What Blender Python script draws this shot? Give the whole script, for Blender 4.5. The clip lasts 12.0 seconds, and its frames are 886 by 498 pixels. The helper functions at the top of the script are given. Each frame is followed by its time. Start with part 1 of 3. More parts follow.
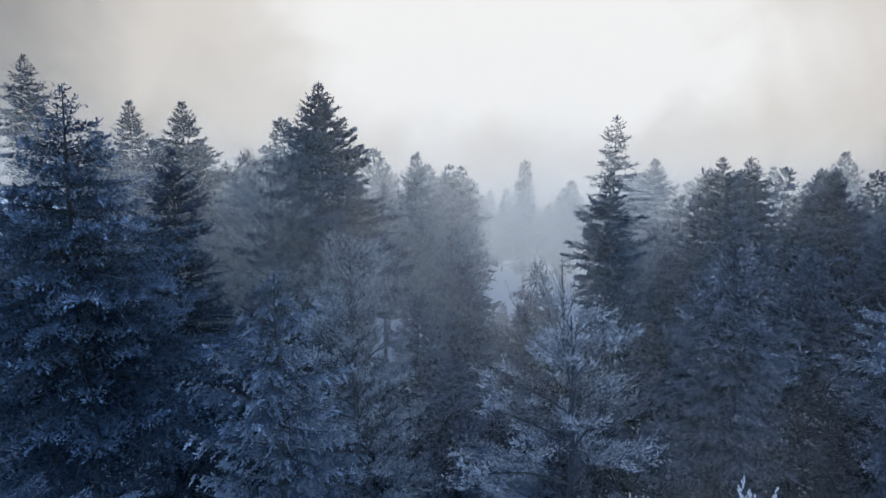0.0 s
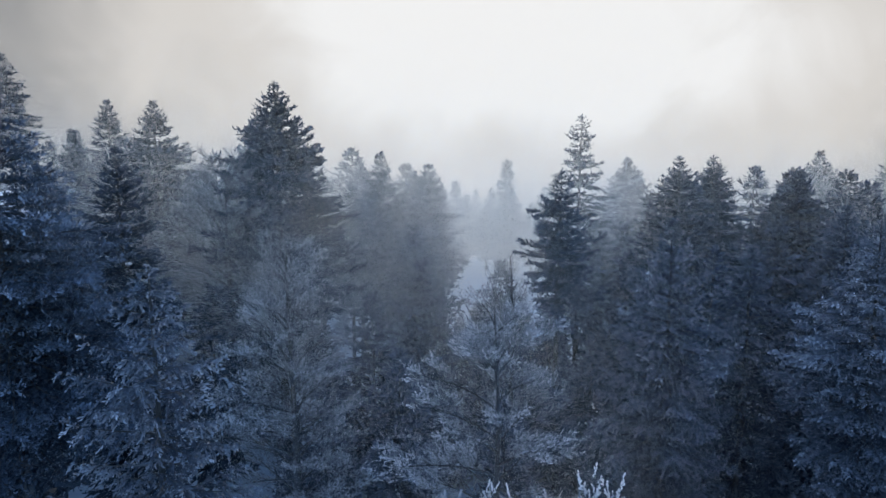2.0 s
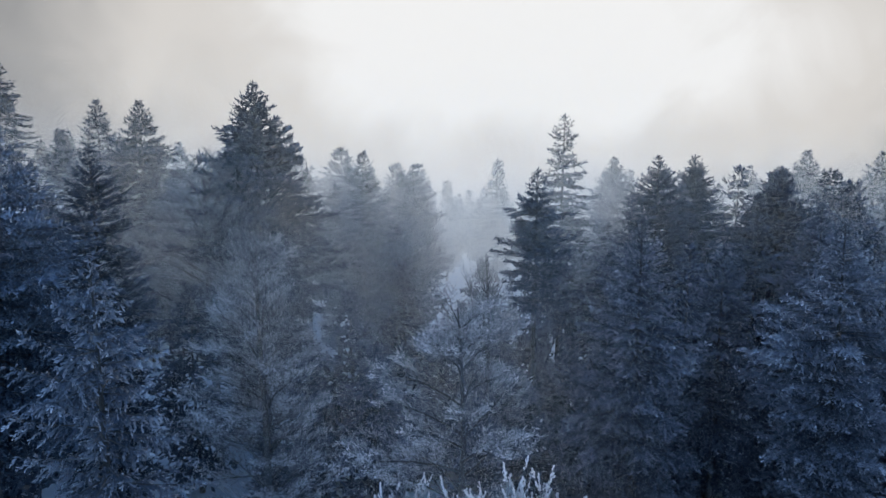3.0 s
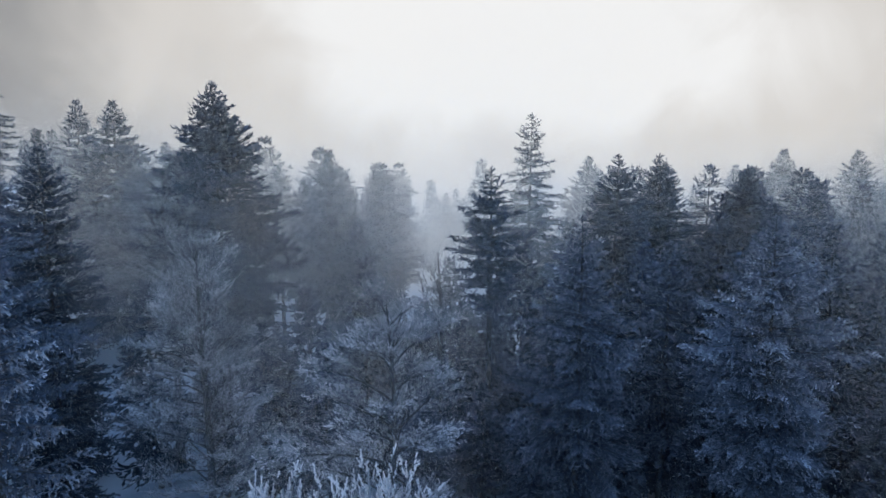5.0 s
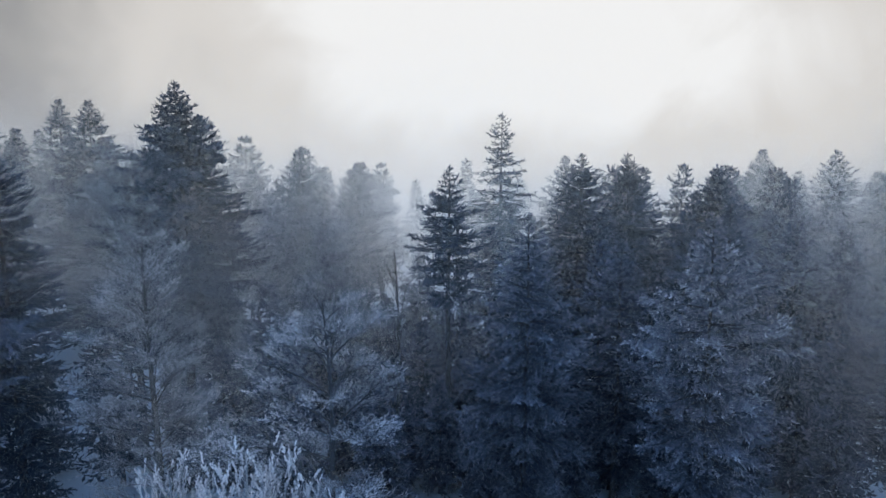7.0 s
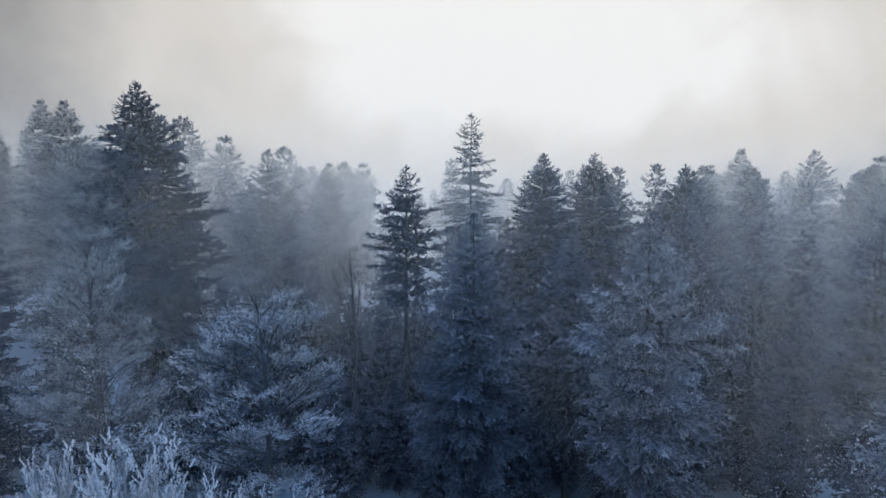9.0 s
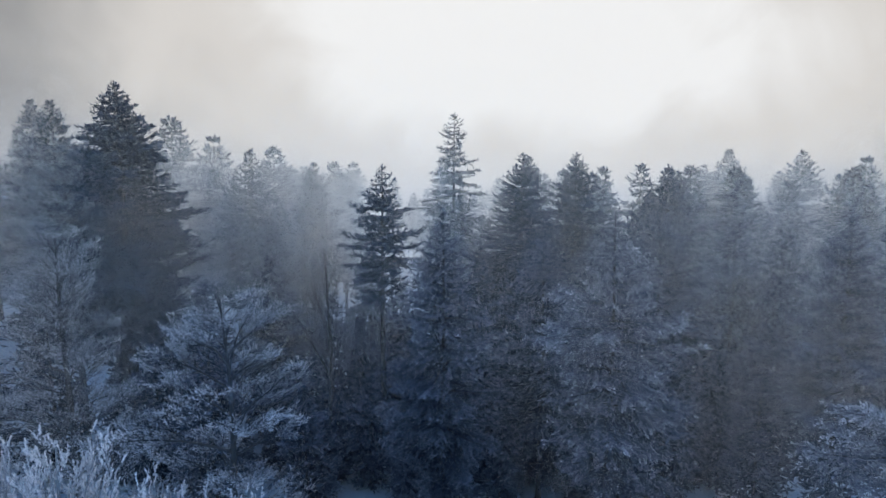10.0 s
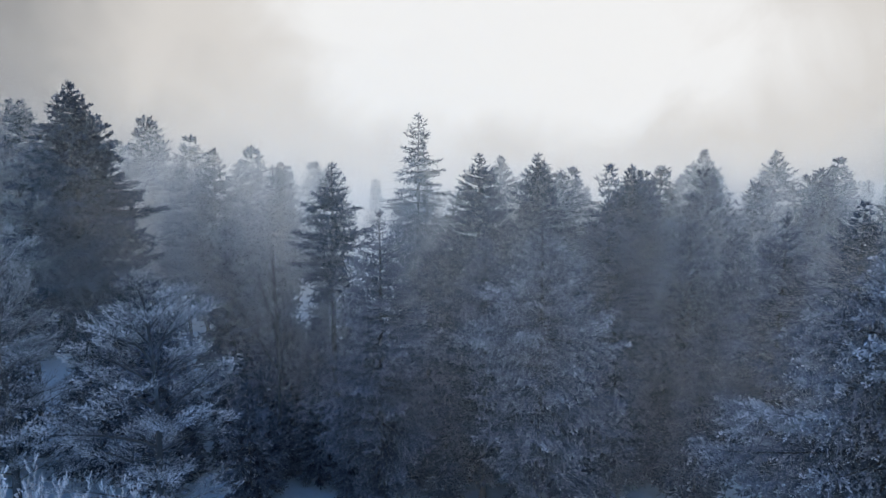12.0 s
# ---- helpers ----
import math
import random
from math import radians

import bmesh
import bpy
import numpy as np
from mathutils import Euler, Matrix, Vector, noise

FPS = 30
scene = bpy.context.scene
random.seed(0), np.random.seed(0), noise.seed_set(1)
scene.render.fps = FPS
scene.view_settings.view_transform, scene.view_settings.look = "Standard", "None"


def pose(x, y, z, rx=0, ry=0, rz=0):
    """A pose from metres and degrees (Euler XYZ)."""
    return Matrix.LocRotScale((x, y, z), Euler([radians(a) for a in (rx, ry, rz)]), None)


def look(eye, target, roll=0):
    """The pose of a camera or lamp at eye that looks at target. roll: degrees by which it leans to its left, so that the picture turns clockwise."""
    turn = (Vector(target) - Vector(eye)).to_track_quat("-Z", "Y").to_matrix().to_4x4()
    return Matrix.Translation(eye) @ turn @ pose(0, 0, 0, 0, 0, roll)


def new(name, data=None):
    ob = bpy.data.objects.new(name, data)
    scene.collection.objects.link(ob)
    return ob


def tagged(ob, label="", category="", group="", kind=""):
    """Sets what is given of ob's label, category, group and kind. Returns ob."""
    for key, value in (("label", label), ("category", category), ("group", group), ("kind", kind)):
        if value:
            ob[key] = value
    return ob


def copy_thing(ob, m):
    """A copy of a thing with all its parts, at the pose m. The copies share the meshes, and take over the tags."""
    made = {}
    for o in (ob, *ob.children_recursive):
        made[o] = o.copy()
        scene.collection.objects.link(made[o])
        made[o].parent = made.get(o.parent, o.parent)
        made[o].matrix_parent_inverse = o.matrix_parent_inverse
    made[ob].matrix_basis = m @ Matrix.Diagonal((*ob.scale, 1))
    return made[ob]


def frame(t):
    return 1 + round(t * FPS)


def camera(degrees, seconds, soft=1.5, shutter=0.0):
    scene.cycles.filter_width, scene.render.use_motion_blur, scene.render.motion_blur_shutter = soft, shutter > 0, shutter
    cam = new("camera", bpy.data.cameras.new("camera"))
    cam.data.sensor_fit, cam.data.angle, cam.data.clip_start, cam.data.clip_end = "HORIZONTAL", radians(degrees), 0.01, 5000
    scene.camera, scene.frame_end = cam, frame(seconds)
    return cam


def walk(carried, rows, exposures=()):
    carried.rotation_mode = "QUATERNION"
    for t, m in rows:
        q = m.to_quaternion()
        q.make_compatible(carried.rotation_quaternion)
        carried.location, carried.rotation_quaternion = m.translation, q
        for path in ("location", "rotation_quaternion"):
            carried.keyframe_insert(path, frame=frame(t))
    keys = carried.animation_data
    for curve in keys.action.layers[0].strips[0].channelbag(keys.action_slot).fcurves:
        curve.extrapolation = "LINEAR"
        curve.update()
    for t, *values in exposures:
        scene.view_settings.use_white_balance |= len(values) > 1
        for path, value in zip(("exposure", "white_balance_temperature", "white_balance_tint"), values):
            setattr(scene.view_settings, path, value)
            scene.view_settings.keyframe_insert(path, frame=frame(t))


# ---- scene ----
cam = camera(72.0, 12.0)
METRES, EYE, TILT, LEAN, TURN = 17.0, 20.0, -8.0, 0.0, 0.0
ROWS = [
    (0.0, 0.0, 0.0, 0.0, 0.0, 0.0, -0.0),
    (0.5, 0.0397, -0.0029, -0.0016, -0.04, -0.01, -0.01),
    (1.0, 0.0815, -0.0064, -0.0034, -0.06, -0.04, 0.01),
    (1.5, 0.1207, -0.0103, -0.0052, -0.1, -0.04, 0.0),
    (2.0, 0.1615, -0.0149, -0.0072, -0.11, -0.04, 0.03),
    (2.5, 0.1996, -0.019, -0.0093, -0.16, -0.04, 0.04),
    (3.0, 0.2398, -0.0233, -0.0115, -0.18, -0.05, 0.06),
    (5.0, 0.4003, -0.0397, -0.0186, -0.17, -0.06, 0.11),
    (5.5, 0.4358, -0.0433, -0.0207, -0.17, -0.06, 0.11),
    (6.0, 0.476, -0.0475, -0.0226, -0.17, -0.07, 0.09),
    (6.5, 0.5114, -0.0512, -0.0246, -0.14, -0.06, 0.08),
    (7.0, 0.5511, -0.0553, -0.0268, -0.12, -0.03, 0.08),
    (9.0, 0.7122, -0.0699, -0.032, 0.0, -0.01, 0.05),
    (9.5, 0.7542, -0.0731, -0.0327, 0.04, -0.03, 0.04),
    (10.0, 0.8028, -0.0762, -0.034, 0.06, -0.03, 0.01),
    (10.5, 0.8456, -0.0789, -0.0359, 0.07, -0.01, -0.02),
    (11.0, 0.896, -0.0826, -0.0363, 0.1, -0.03, -0.06),
    (11.5, 0.942, -0.0856, -0.0372, 0.15, -0.04, -0.08),
    (12.0, 0.9951, -0.0885, -0.0393, 0.19, -0.0, -0.12),
]
walk(cam, [(t, pose(0, 0, EYE, TILT, LEAN, TURN) @ pose(METRES * x, METRES * y * 1.44, METRES * z, 90 + pitch, roll, yaw)) for t, x, y, z, yaw, pitch, roll in ROWS])

# ---- light ----
world = bpy.data.worlds.new("winter_sky")
scene.world = world
world.use_nodes = True
wn = world.node_tree
sky = wn.nodes.new("ShaderNodeTexSky")
sky.sky_type = "NISHITA"
sky.sun_disc = False
sky.sun_elevation = radians(15.4)
sky.sun_rotation = radians(4)
sky.altitude = 900
sky.ozone_density = 4.2
wn.links.new(sky.outputs["Color"], wn.nodes["Background"].inputs["Color"])
wn.nodes["Background"].inputs["Strength"].default_value = 0.345

sun_data = bpy.data.lights.new("sun", "SUN")
sun_data.energy = 3.0
sun_data.angle = radians(8)
sun_data.color = (0.98, 0.92, 0.72)
sun = new("sun", sun_data)
sun.matrix_world = look((14, 200, 56.9), (8, 30, 10))
scene.view_settings.exposure = 0.0


# ---- materials ----
def material(name):
    m = bpy.data.materials.new(name)
    m.use_nodes = True
    nt = m.node_tree
    return m, nt, nt.nodes["Principled BSDF"]


def node(nt, kind, **values):
    n = nt.nodes.new(kind)
    for key, v in values.items():
        n.inputs[key].default_value = v
    return n


def mixed(nt, fac, a, b):
    """A colour mix; fac, a and b are sockets or values."""
    n = nt.nodes.new("ShaderNodeMix")
    n.data_type = "RGBA"
    for socket, v in ((n.inputs[0], fac), (n.inputs[6], a), (n.inputs[7], b)):
        if isinstance(v, bpy.types.NodeSocket):
            nt.links.new(v, socket)
        else:
            socket.default_value = v
    return n.outputs[2]


def maths(nt, op, a, b=0.0, clamp=False):
    n = nt.nodes.new("ShaderNodeMath")
    n.operation = op
    n.use_clamp = clamp
    for socket, v in zip(n.inputs, (a, b)):
        if isinstance(v, bpy.types.NodeSocket):
            nt.links.new(v, socket)
        else:
            socket.default_value = v
    return n.outputs[0]


def needles(name, green, rime):
    """Conifer needles that carry rime towards the outer tips of the twigs."""
    m, nt, b = material(name)
    frost = nt.nodes.new("ShaderNodeAttribute")
    frost.attribute_name = "frost"
    geo = nt.nodes.new("ShaderNodeNewGeometry")
    patches = node(nt, "ShaderNodeTexNoise", Scale=0.55, Detail=3.0)
    tc = nt.nodes.new("ShaderNodeTexCoord")
    nt.links.new(tc.outputs["Object"], patches.inputs["Vector"])
    p = maths(nt, "ADD", maths(nt, "MULTIPLY", patches.outputs[0], 1.5), -0.2, True)
    r = maths(nt, "ADD", maths(nt, "MULTIPLY", geo.outputs["Random Per Island"], 0.3), 0.85)
    f = maths(nt, "MULTIPLY", maths(nt, "MULTIPLY", frost.outputs["Fac"], p), r, True)
    tone = mixed(nt, geo.outputs["Random Per Island"], (*green, 1), (green[0] * 1.5, green[1] * 1.5, green[2] * 1.5, 1))
    nt.links.new(mixed(nt, f, tone, (*rime, 1)), b.inputs["Base Color"])
    b.inputs["Roughness"].default_value = 0.75
    b.inputs["Specular IOR Level"].default_value = 0.39
    return m


def bark_like(name, dark, light, scale, rime=0.0):
    m, nt, b = material(name)
    tc = nt.nodes.new("ShaderNodeTexCoord")
    grain = node(nt, "ShaderNodeTexNoise", Scale=scale, Detail=6.0, Roughness=0.7)
    stain = node(nt, "ShaderNodeTexNoise", Scale=scale * 0.13, Detail=2.0)
    stretch = nt.nodes.new("ShaderNodeMapping")
    stretch.inputs["Scale"].default_value = (1, 1, 0.25)
    nt.links.new(tc.outputs["Object"], stretch.inputs["Vector"])
    nt.links.new(stretch.outputs[0], grain.inputs["Vector"])
    nt.links.new(tc.outputs["Object"], stain.inputs["Vector"])
    c = mixed(nt, grain.outputs[0], (*dark, 1), (*light, 1))
    c = mixed(nt, maths(nt, "ADD", maths(nt, "MULTIPLY", stain.outputs[0], 0.8), rime - 0.4, True), c, (0.62, 0.66, 0.72, 1))
    nt.links.new(c, b.inputs["Base Color"])
    bump = node(nt, "ShaderNodeBump", Strength=0.6, Distance=0.03)
    nt.links.new(grain.outputs[0], bump.inputs["Height"])
    nt.links.new(bump.outputs[0], b.inputs["Normal"])
    b.inputs["Roughness"].default_value = 0.9
    return m


def snow_material():
    m, nt, b = material("snow")
    tc = nt.nodes.new("ShaderNodeTexCoord")
    broad = node(nt, "ShaderNodeTexNoise", Scale=0.12, Detail=4.0)
    fine = node(nt, "ShaderNodeTexNoise", Scale=2.5, Detail=8.0, Roughness=0.7)
    for n in (broad, fine):
        nt.links.new(tc.outputs["Object"], n.inputs["Vector"])
    litter = maths(nt, "MULTIPLY", maths(nt, "ADD", maths(nt, "MULTIPLY", fine.outputs[0], 6.0), -3.7, True), broad.outputs[0], True)
    c = mixed(nt, broad.outputs[0], (0.72, 0.76, 0.82, 1), (0.84, 0.86, 0.88, 1))
    nt.links.new(mixed(nt, litter, c, (0.09, 0.075, 0.06, 1)), b.inputs["Base Color"])
    bump = node(nt, "ShaderNodeBump", Strength=0.5, Distance=0.12)
    nt.links.new(fine.outputs[0], bump.inputs["Height"])
    nt.links.new(bump.outputs[0], b.inputs["Normal"])
    b.inputs["Roughness"].default_value = 0.7
    return m


def mist_material():
    """Fine droplets: they scatter light on and back alike."""
    m, nt, b = material("mist")
    nt.nodes.remove(b)
    d = node(nt, "ShaderNodeBsdfDiffuse", Color=MIST_TONE)
    t = node(nt, "ShaderNodeBsdfTranslucent", Color=MIST_TONE)
    mix = node(nt, "ShaderNodeMixShader", Fac=0.68)
    nt.links.new(d.outputs[0], mix.inputs[1])
    nt.links.new(t.outputs[0], mix.inputs[2])
    nt.links.new(mix.outputs[0], nt.nodes["Material Output"].inputs["Surface"])
    return m


def cloud_material():
    """The far bright cloud, brightest where the sun stands behind it."""
    m, nt, b = material("far_cloud")
    nt.nodes.remove(b)
    geo = nt.nodes.new("ShaderNodeNewGeometry")
    split = nt.nodes.new("ShaderNodeSeparateXYZ")
    nt.links.new(geo.outputs["Position"], split.inputs[0])
    soft = node(nt, "ShaderNodeTexNoise", Scale=0.0024, Detail=5.0, Roughness=0.5, Distortion=0.6)
    nt.links.new(geo.outputs["Position"], soft.inputs["Vector"])
    wob = maths(nt, "MULTIPLY", maths(nt, "SUBTRACT", soft.outputs[0], 0.5), 0.9)
    dx = maths(nt, "DIVIDE", maths(nt, "SUBTRACT", split.outputs[0], GLOW[0]), GLOW[2])
    dx = maths(nt, "MAXIMUM", dx, maths(nt, "MULTIPLY", dx, -1.3))
    dz = maths(nt, "DIVIDE", maths(nt, "SUBTRACT", split.outputs[2], GLOW[1]), GLOW[3])
    r = maths(nt, "SQRT", maths(nt, "ADD", maths(nt, "MULTIPLY", dx, dx), maths(nt, "MULTIPLY", dz, dz)))
    r = maths(nt, "ADD", r, wob)
    ramp = nt.nodes.new("ShaderNodeValToRGB")
    ramp.color_ramp.interpolation = "EASE"
    e = ramp.color_ramp.elements
    e[0].position, e[0].color = 0.30, (0.885, 0.885, 0.885, 1)
    e[1].position, e[1].color = 1.0, (0.325, 0.327, 0.333, 1)
    mid = e.new(0.6)
    mid.color = (0.680, 0.655, 0.628, 1)
    nt.links.new(maths(nt, "MULTIPLY", r, 0.5), ramp.inputs[0])
    em = node(nt, "ShaderNodeEmission", Strength=1.0)
    nt.links.new(ramp.outputs[0], em.inputs["Color"])
    nt.links.new(em.outputs[0], nt.nodes["Material Output"].inputs["Surface"])
    return m


MIST_TONE = (0.93, 0.905, 0.855, 1)
GLOW = (253.0, 473.0, 1280.0, 400.0)
DARK_NEEDLES = needles("dark_needles", (0.017, 0.027, 0.041), (0.47, 0.53, 0.64))
RIMED_NEEDLES = needles("rimed_needles", (0.022, 0.032, 0.050), (0.80, 0.77, 0.80))
RIMED_TWIGS = needles("rimed_twigs", (0.075, 0.070, 0.075), (0.95, 0.87, 0.84))
BARE_TWIGS = needles("bare_twigs", (0.035, 0.030, 0.028), (0.5, 0.52, 0.55))
FIR_BARK = bark_like("fir_bark", (0.025, 0.022, 0.020), (0.085, 0.075, 0.07), 9.0)
BEECH_BARK = bark_like("beech_bark", (0.035, 0.032, 0.032), (0.11, 0.105, 0.10), 6.0, -0.02)
RIMED_BARK = bark_like("rimed_bark", (0.06, 0.055, 0.05), (0.16, 0.15, 0.145), 7.0, 0.3)
SNOW = snow_material()
MIST = mist_material()
CLOUD = cloud_material()


# ---- mesh tools ----
def mesh_of(name, verts, faces, mat, frost=None, smooth=False):
    """A mesh from arrays of corners and of equal-sided faces."""
    me = bpy.data.meshes.new(name)
    verts = np.asarray(verts, np.float32)
    faces = np.asarray(faces, np.int32)
    n, k = faces.shape
    me.vertices.add(len(verts))
    me.vertices.foreach_set("co", verts.ravel())
    me.loops.add(n * k)
    me.loops.foreach_set("vertex_index", faces.ravel())
    me.polygons.add(n)
    me.polygons.foreach_set("loop_start", np.arange(0, n * k, k, dtype=np.int32))
    me.polygons.foreach_set("use_smooth", np.full(n, smooth))
    if frost is not None:
        me.attributes.new("frost", "FLOAT", "POINT").data.foreach_set("value", np.asarray(frost, np.float32))
    me.materials.append(mat)
    me.update(calc_edges=True)
    return me


def part(name, me, parent, label=""):
    ob = new(name, me)
    ob.parent = parent
    return tagged(ob, label)


def unit(v):
    return v / np.maximum(np.linalg.norm(v, axis=-1, keepdims=True), 1e-9)


def tubes(lines, radii, sides):
    """Tapered round rods: lines (n, m, 3), radii (n, m)."""
    n, m, _ = lines.shape
    tang = unit(np.gradient(lines, axis=1))
    ref = np.where(np.abs(tang[..., 2:3]) > 0.8, np.array([1.0, 0, 0]), np.array([0, 0, 1.0]))
    s = unit(np.cross(tang, ref))
    u = np.cross(s, tang)
    a = np.linspace(0, 2 * np.pi, sides, endpoint=False)
    ring = s[:, :, None] * np.cos(a)[None, None, :, None] + u[:, :, None] * np.sin(a)[None, None, :, None]
    v = (lines[:, :, None] + ring * radii[:, :, None, None]).reshape(-1, 3)
    i = np.arange(n)[:, None, None] * m * sides
    j = np.arange(m - 1)[None, :, None] * sides
    k = np.arange(sides)[None, None, :]
    k2 = (k + 1) % sides
    f = np.stack([i + j + k, i + j + k2, i + j + sides + k2, i + j + sides + k], -1).reshape(-1, 4)
    return v, f


def joined(pieces):
    verts, faces, off = [], [], 0
    for v, f in pieces:
        verts.append(v)
        faces.append(f + off)
        off += len(v)
    return np.concatenate(verts), np.concatenate(faces)


BLADE = np.array([[0, 1, 2], [0, 2, 3]])
FINGER = np.array([[0, 2, 1], [0, 3, 2], [0, 1, 3], [4, 1, 2], [4, 2, 3], [4, 3, 1]])


def blades(base, way, side, length, width, f0, f1, bend):
    """Folded sprigs, two triangles each, with the rime at root and tip: corners (n, 4, 3) and rime (n, 4)."""
    nrm = unit(np.cross(way, side))
    nrm *= np.where(nrm[:, 2:3] < 0, -1, 1)
    mid = base + way * (length * 0.55)[:, None] - nrm * (width * bend)[:, None]
    half = side * (width * 0.5)[:, None]
    fm = (f0 + f1) * 0.5
    return np.stack([base, mid + half, base + way * length[:, None], mid - half], 1), np.stack([f0, fm, f1, fm], 1)


def fingers(base, way, side, length, width, f0, f1):
    """Plump three-sided sprigs, thick with rime: corners (n, 5, 3) and rime (n, 5)."""
    nrm = unit(np.cross(way, side))
    mid = base + way * (length * 0.62)[:, None]
    r = (width * 0.5)[:, None]
    ring = [mid + r * (side * math.cos(a) + nrm * math.sin(a)) for a in (0.5, 2.6, 4.7)]
    fm = (f0 + f1) * 0.5
    return np.stack([base, *ring, base + way * length[:, None]], 1), np.stack([f0, fm, fm, fm, f1], 1)


def spray_mesh(name, corners, rimes, mat):
    n, k, _ = corners.shape
    shape = BLADE if k == 4 else FINGER
    f = (np.arange(n)[:, None, None] * k + shape[None]).reshape(-1, 3)
    return mesh_of(name, corners.reshape(-1, 3), f, mat, rimes.ravel())


def ground_height(x, y):
    """The forest floor: nearly level, rising to a slope behind on the left, and falling away into the valley beyond."""
    rise = np.clip((y - 52) / 26, 0, 1)
    bank = 0.24 * np.clip(-x - 18, 0, 60) * rise * rise * (3 - 2 * rise)
    valley = 0.16 * np.clip(y - 138 - 0.1 * np.abs(x), 0, None)
    return bank - valley + 0.25 * np.sin(x * 0.19 + 1) * np.cos(y * 0.16) + 0.12 * np.sin(x * 0.5 + y * 0.41)


def trunk_line(h, bow, rng, m=14):
    z = np.linspace(-0.3, h, m)
    t = z / h
    ph = rng.uniform(0, 6.28, 2)
    x = bow * (np.sin(t * 4 + ph[0]) - np.sin(ph[0])) * t
    y = bow * (np.sin(t * 3.3 + ph[1]) - np.sin(ph[1])) * t
    x -= x[-1] * t
    y -= y[-1] * t
    return np.stack([x, y, z], 1)


def conifer(kind, label, x, y, top, spread, clear, seed, sprig=0.3, rime=0.5, slope=0.5, lift=48, sag=0.12, hang=0.0, mat=None, girth=0.0,
            thin=1.0, group="", sprig_w=0.42, gap=0.5, plate=0.42, fluff=0.36, web=0.4, split=False, fat=False, ragged=0.2, curl=0.3, frond=1.0):
    """A fir or spruce: trunk, and whorls of boughs, each a leaf-shaped spray of needled branchlets. top: height of its tip over zero; clear: bare trunk
    below the crown; gap: from whorl to whorl; plate: half width of a bough's spray over its length; fluff: how thick the sprays are; web: width of the close needles along each branchlet;
    curl: how far the sprigs bend out of its line; frond: how far the branchlets stand apart, each a narrow frond of close sprigs."""
    rng = np.random.default_rng(seed)
    zg = float(ground_height(x, y))
    h = top - zg
    tree = tagged(new(kind), label, "tree", group)
    tree.matrix_world = pose(x, y, zg)
    line = trunk_line(h, 0.12, rng)
    rad = (girth or h * 0.0105) * (1 - np.clip(line[:, 2], 0, h) / h) ** 0.85 + 0.012
    rad[0] *= 1.35
    v, f = tubes(line[None], rad[None], 9)
    part("trunk", mesh_of("trunk", v, f, FIR_BARK, smooth=True), tree)
    spread, slope = spread * 1.28, slope * 1.45
    # boughs, whorl by whorl, and the leader on top
    d = [0.32]
    while d[-1] < h - clear:
        d.append(d[-1] + gap * rng.uniform(0.75, 1.3) * (0.6 + 0.4 * min(1, d[-1] / 5)))
    d = np.array(d)
    per = np.where(d < 0.7, 4, np.where(d < 1.6, 5, np.where(d < 4, 7, 8)))
    per = np.maximum(3 if thin > 0.9 else 2, np.round(per * thin)).astype(int)
    w = np.repeat(np.arange(len(d)), per)
    k = np.concatenate([np.arange(c) for c in per])
    n = len(w) + 1
    az = np.append(rng.uniform(0, 6.28, len(d))[w] + 6.283 * k / per[w] + rng.normal(0, 0.25, n - 1), 0.0)
    dep = np.append(np.clip(d[w] + rng.uniform(-0.22, 0.22, n - 1) * gap, 0.2, h - clear * 0.8), 0.5)
    lobes = 1 + 0.14 * np.sin(az * 2 + dep * 0.9 + seed) + 0.13 * np.sin(az * 3 - dep * 1.9 + 2 * seed)
    L = spread * (1 - np.exp(-(dep + 0.25) * slope / spread)) * lobes * rng.uniform(1 - 1.4 * ragged, 1 + 0.6 * ragged, n)
    L *= np.where(rng.random(n) < 0.09, 0.55, 1.0)
    low = np.clip((h - dep - clear) / max(1.5, 0.25 * (h - clear)), 0.25, 1)
    L = np.maximum(L * (0.6 + 0.4 * low), 0.16)
    el = np.radians(lift * np.exp(-dep / 5.0) - 12 * (1 - np.exp(-dep / 6)) + rng.normal(0, 5, n))
    # the rising boughs of the top stay inside a cone under the leader
    cone = 0.78
    L = np.minimum(L, 0.06 + cone * dep * rng.uniform(0.8, 1.1, n) / (np.cos(el) + cone * np.clip(np.sin(el), 0, 1)))
    L[-1], el[-1] = 0.5, radians(89)
    root = np.stack([np.interp(h - dep, line[:, 2], line[:, 0]), np.interp(h - dep, line[:, 2], line[:, 1]), h - dep], 1)
    out = np.stack([np.cos(az), np.sin(az), np.zeros(n)], 1)
    across = np.stack([-np.sin(az), np.cos(az), np.zeros(n)], 1)
    up = np.array([0, 0, 1.0])
    swing = rng.normal(0, 0.09, n)

    def along(i, u):
        g = L[i] * (np.sin(el[i]) * u - sag * u * u * 2 + sag * 1.9 * u ** 3)
        return root[i] + out[i] * (L[i] * np.cos(el[i]) * u)[:, None] + across[i] * (L[i] * swing[i] * u * u)[:, None] + up * g[:, None]

    u5 = np.linspace(0, 0.96, 5 if sprig < 0.25 else 3)
    bl = np.stack([along(np.arange(n), np.full(n, u)) for u in u5], 1)
    br = (0.008 + 0.010 * L)[:, None] * (1.05 - u5)[None]
    if sprig < 0.4 and not split:
        tagged(part("branchwork", mesh_of("branchwork", *tubes(bl, br, 3), FIR_BARK), tree), kind="stuff")
    low_shade = 1 - 0.4 * np.clip((dep - 4.5) / 8, 0, 1)  # shade of the lower boughs put into the colour, as rime thinned with depth
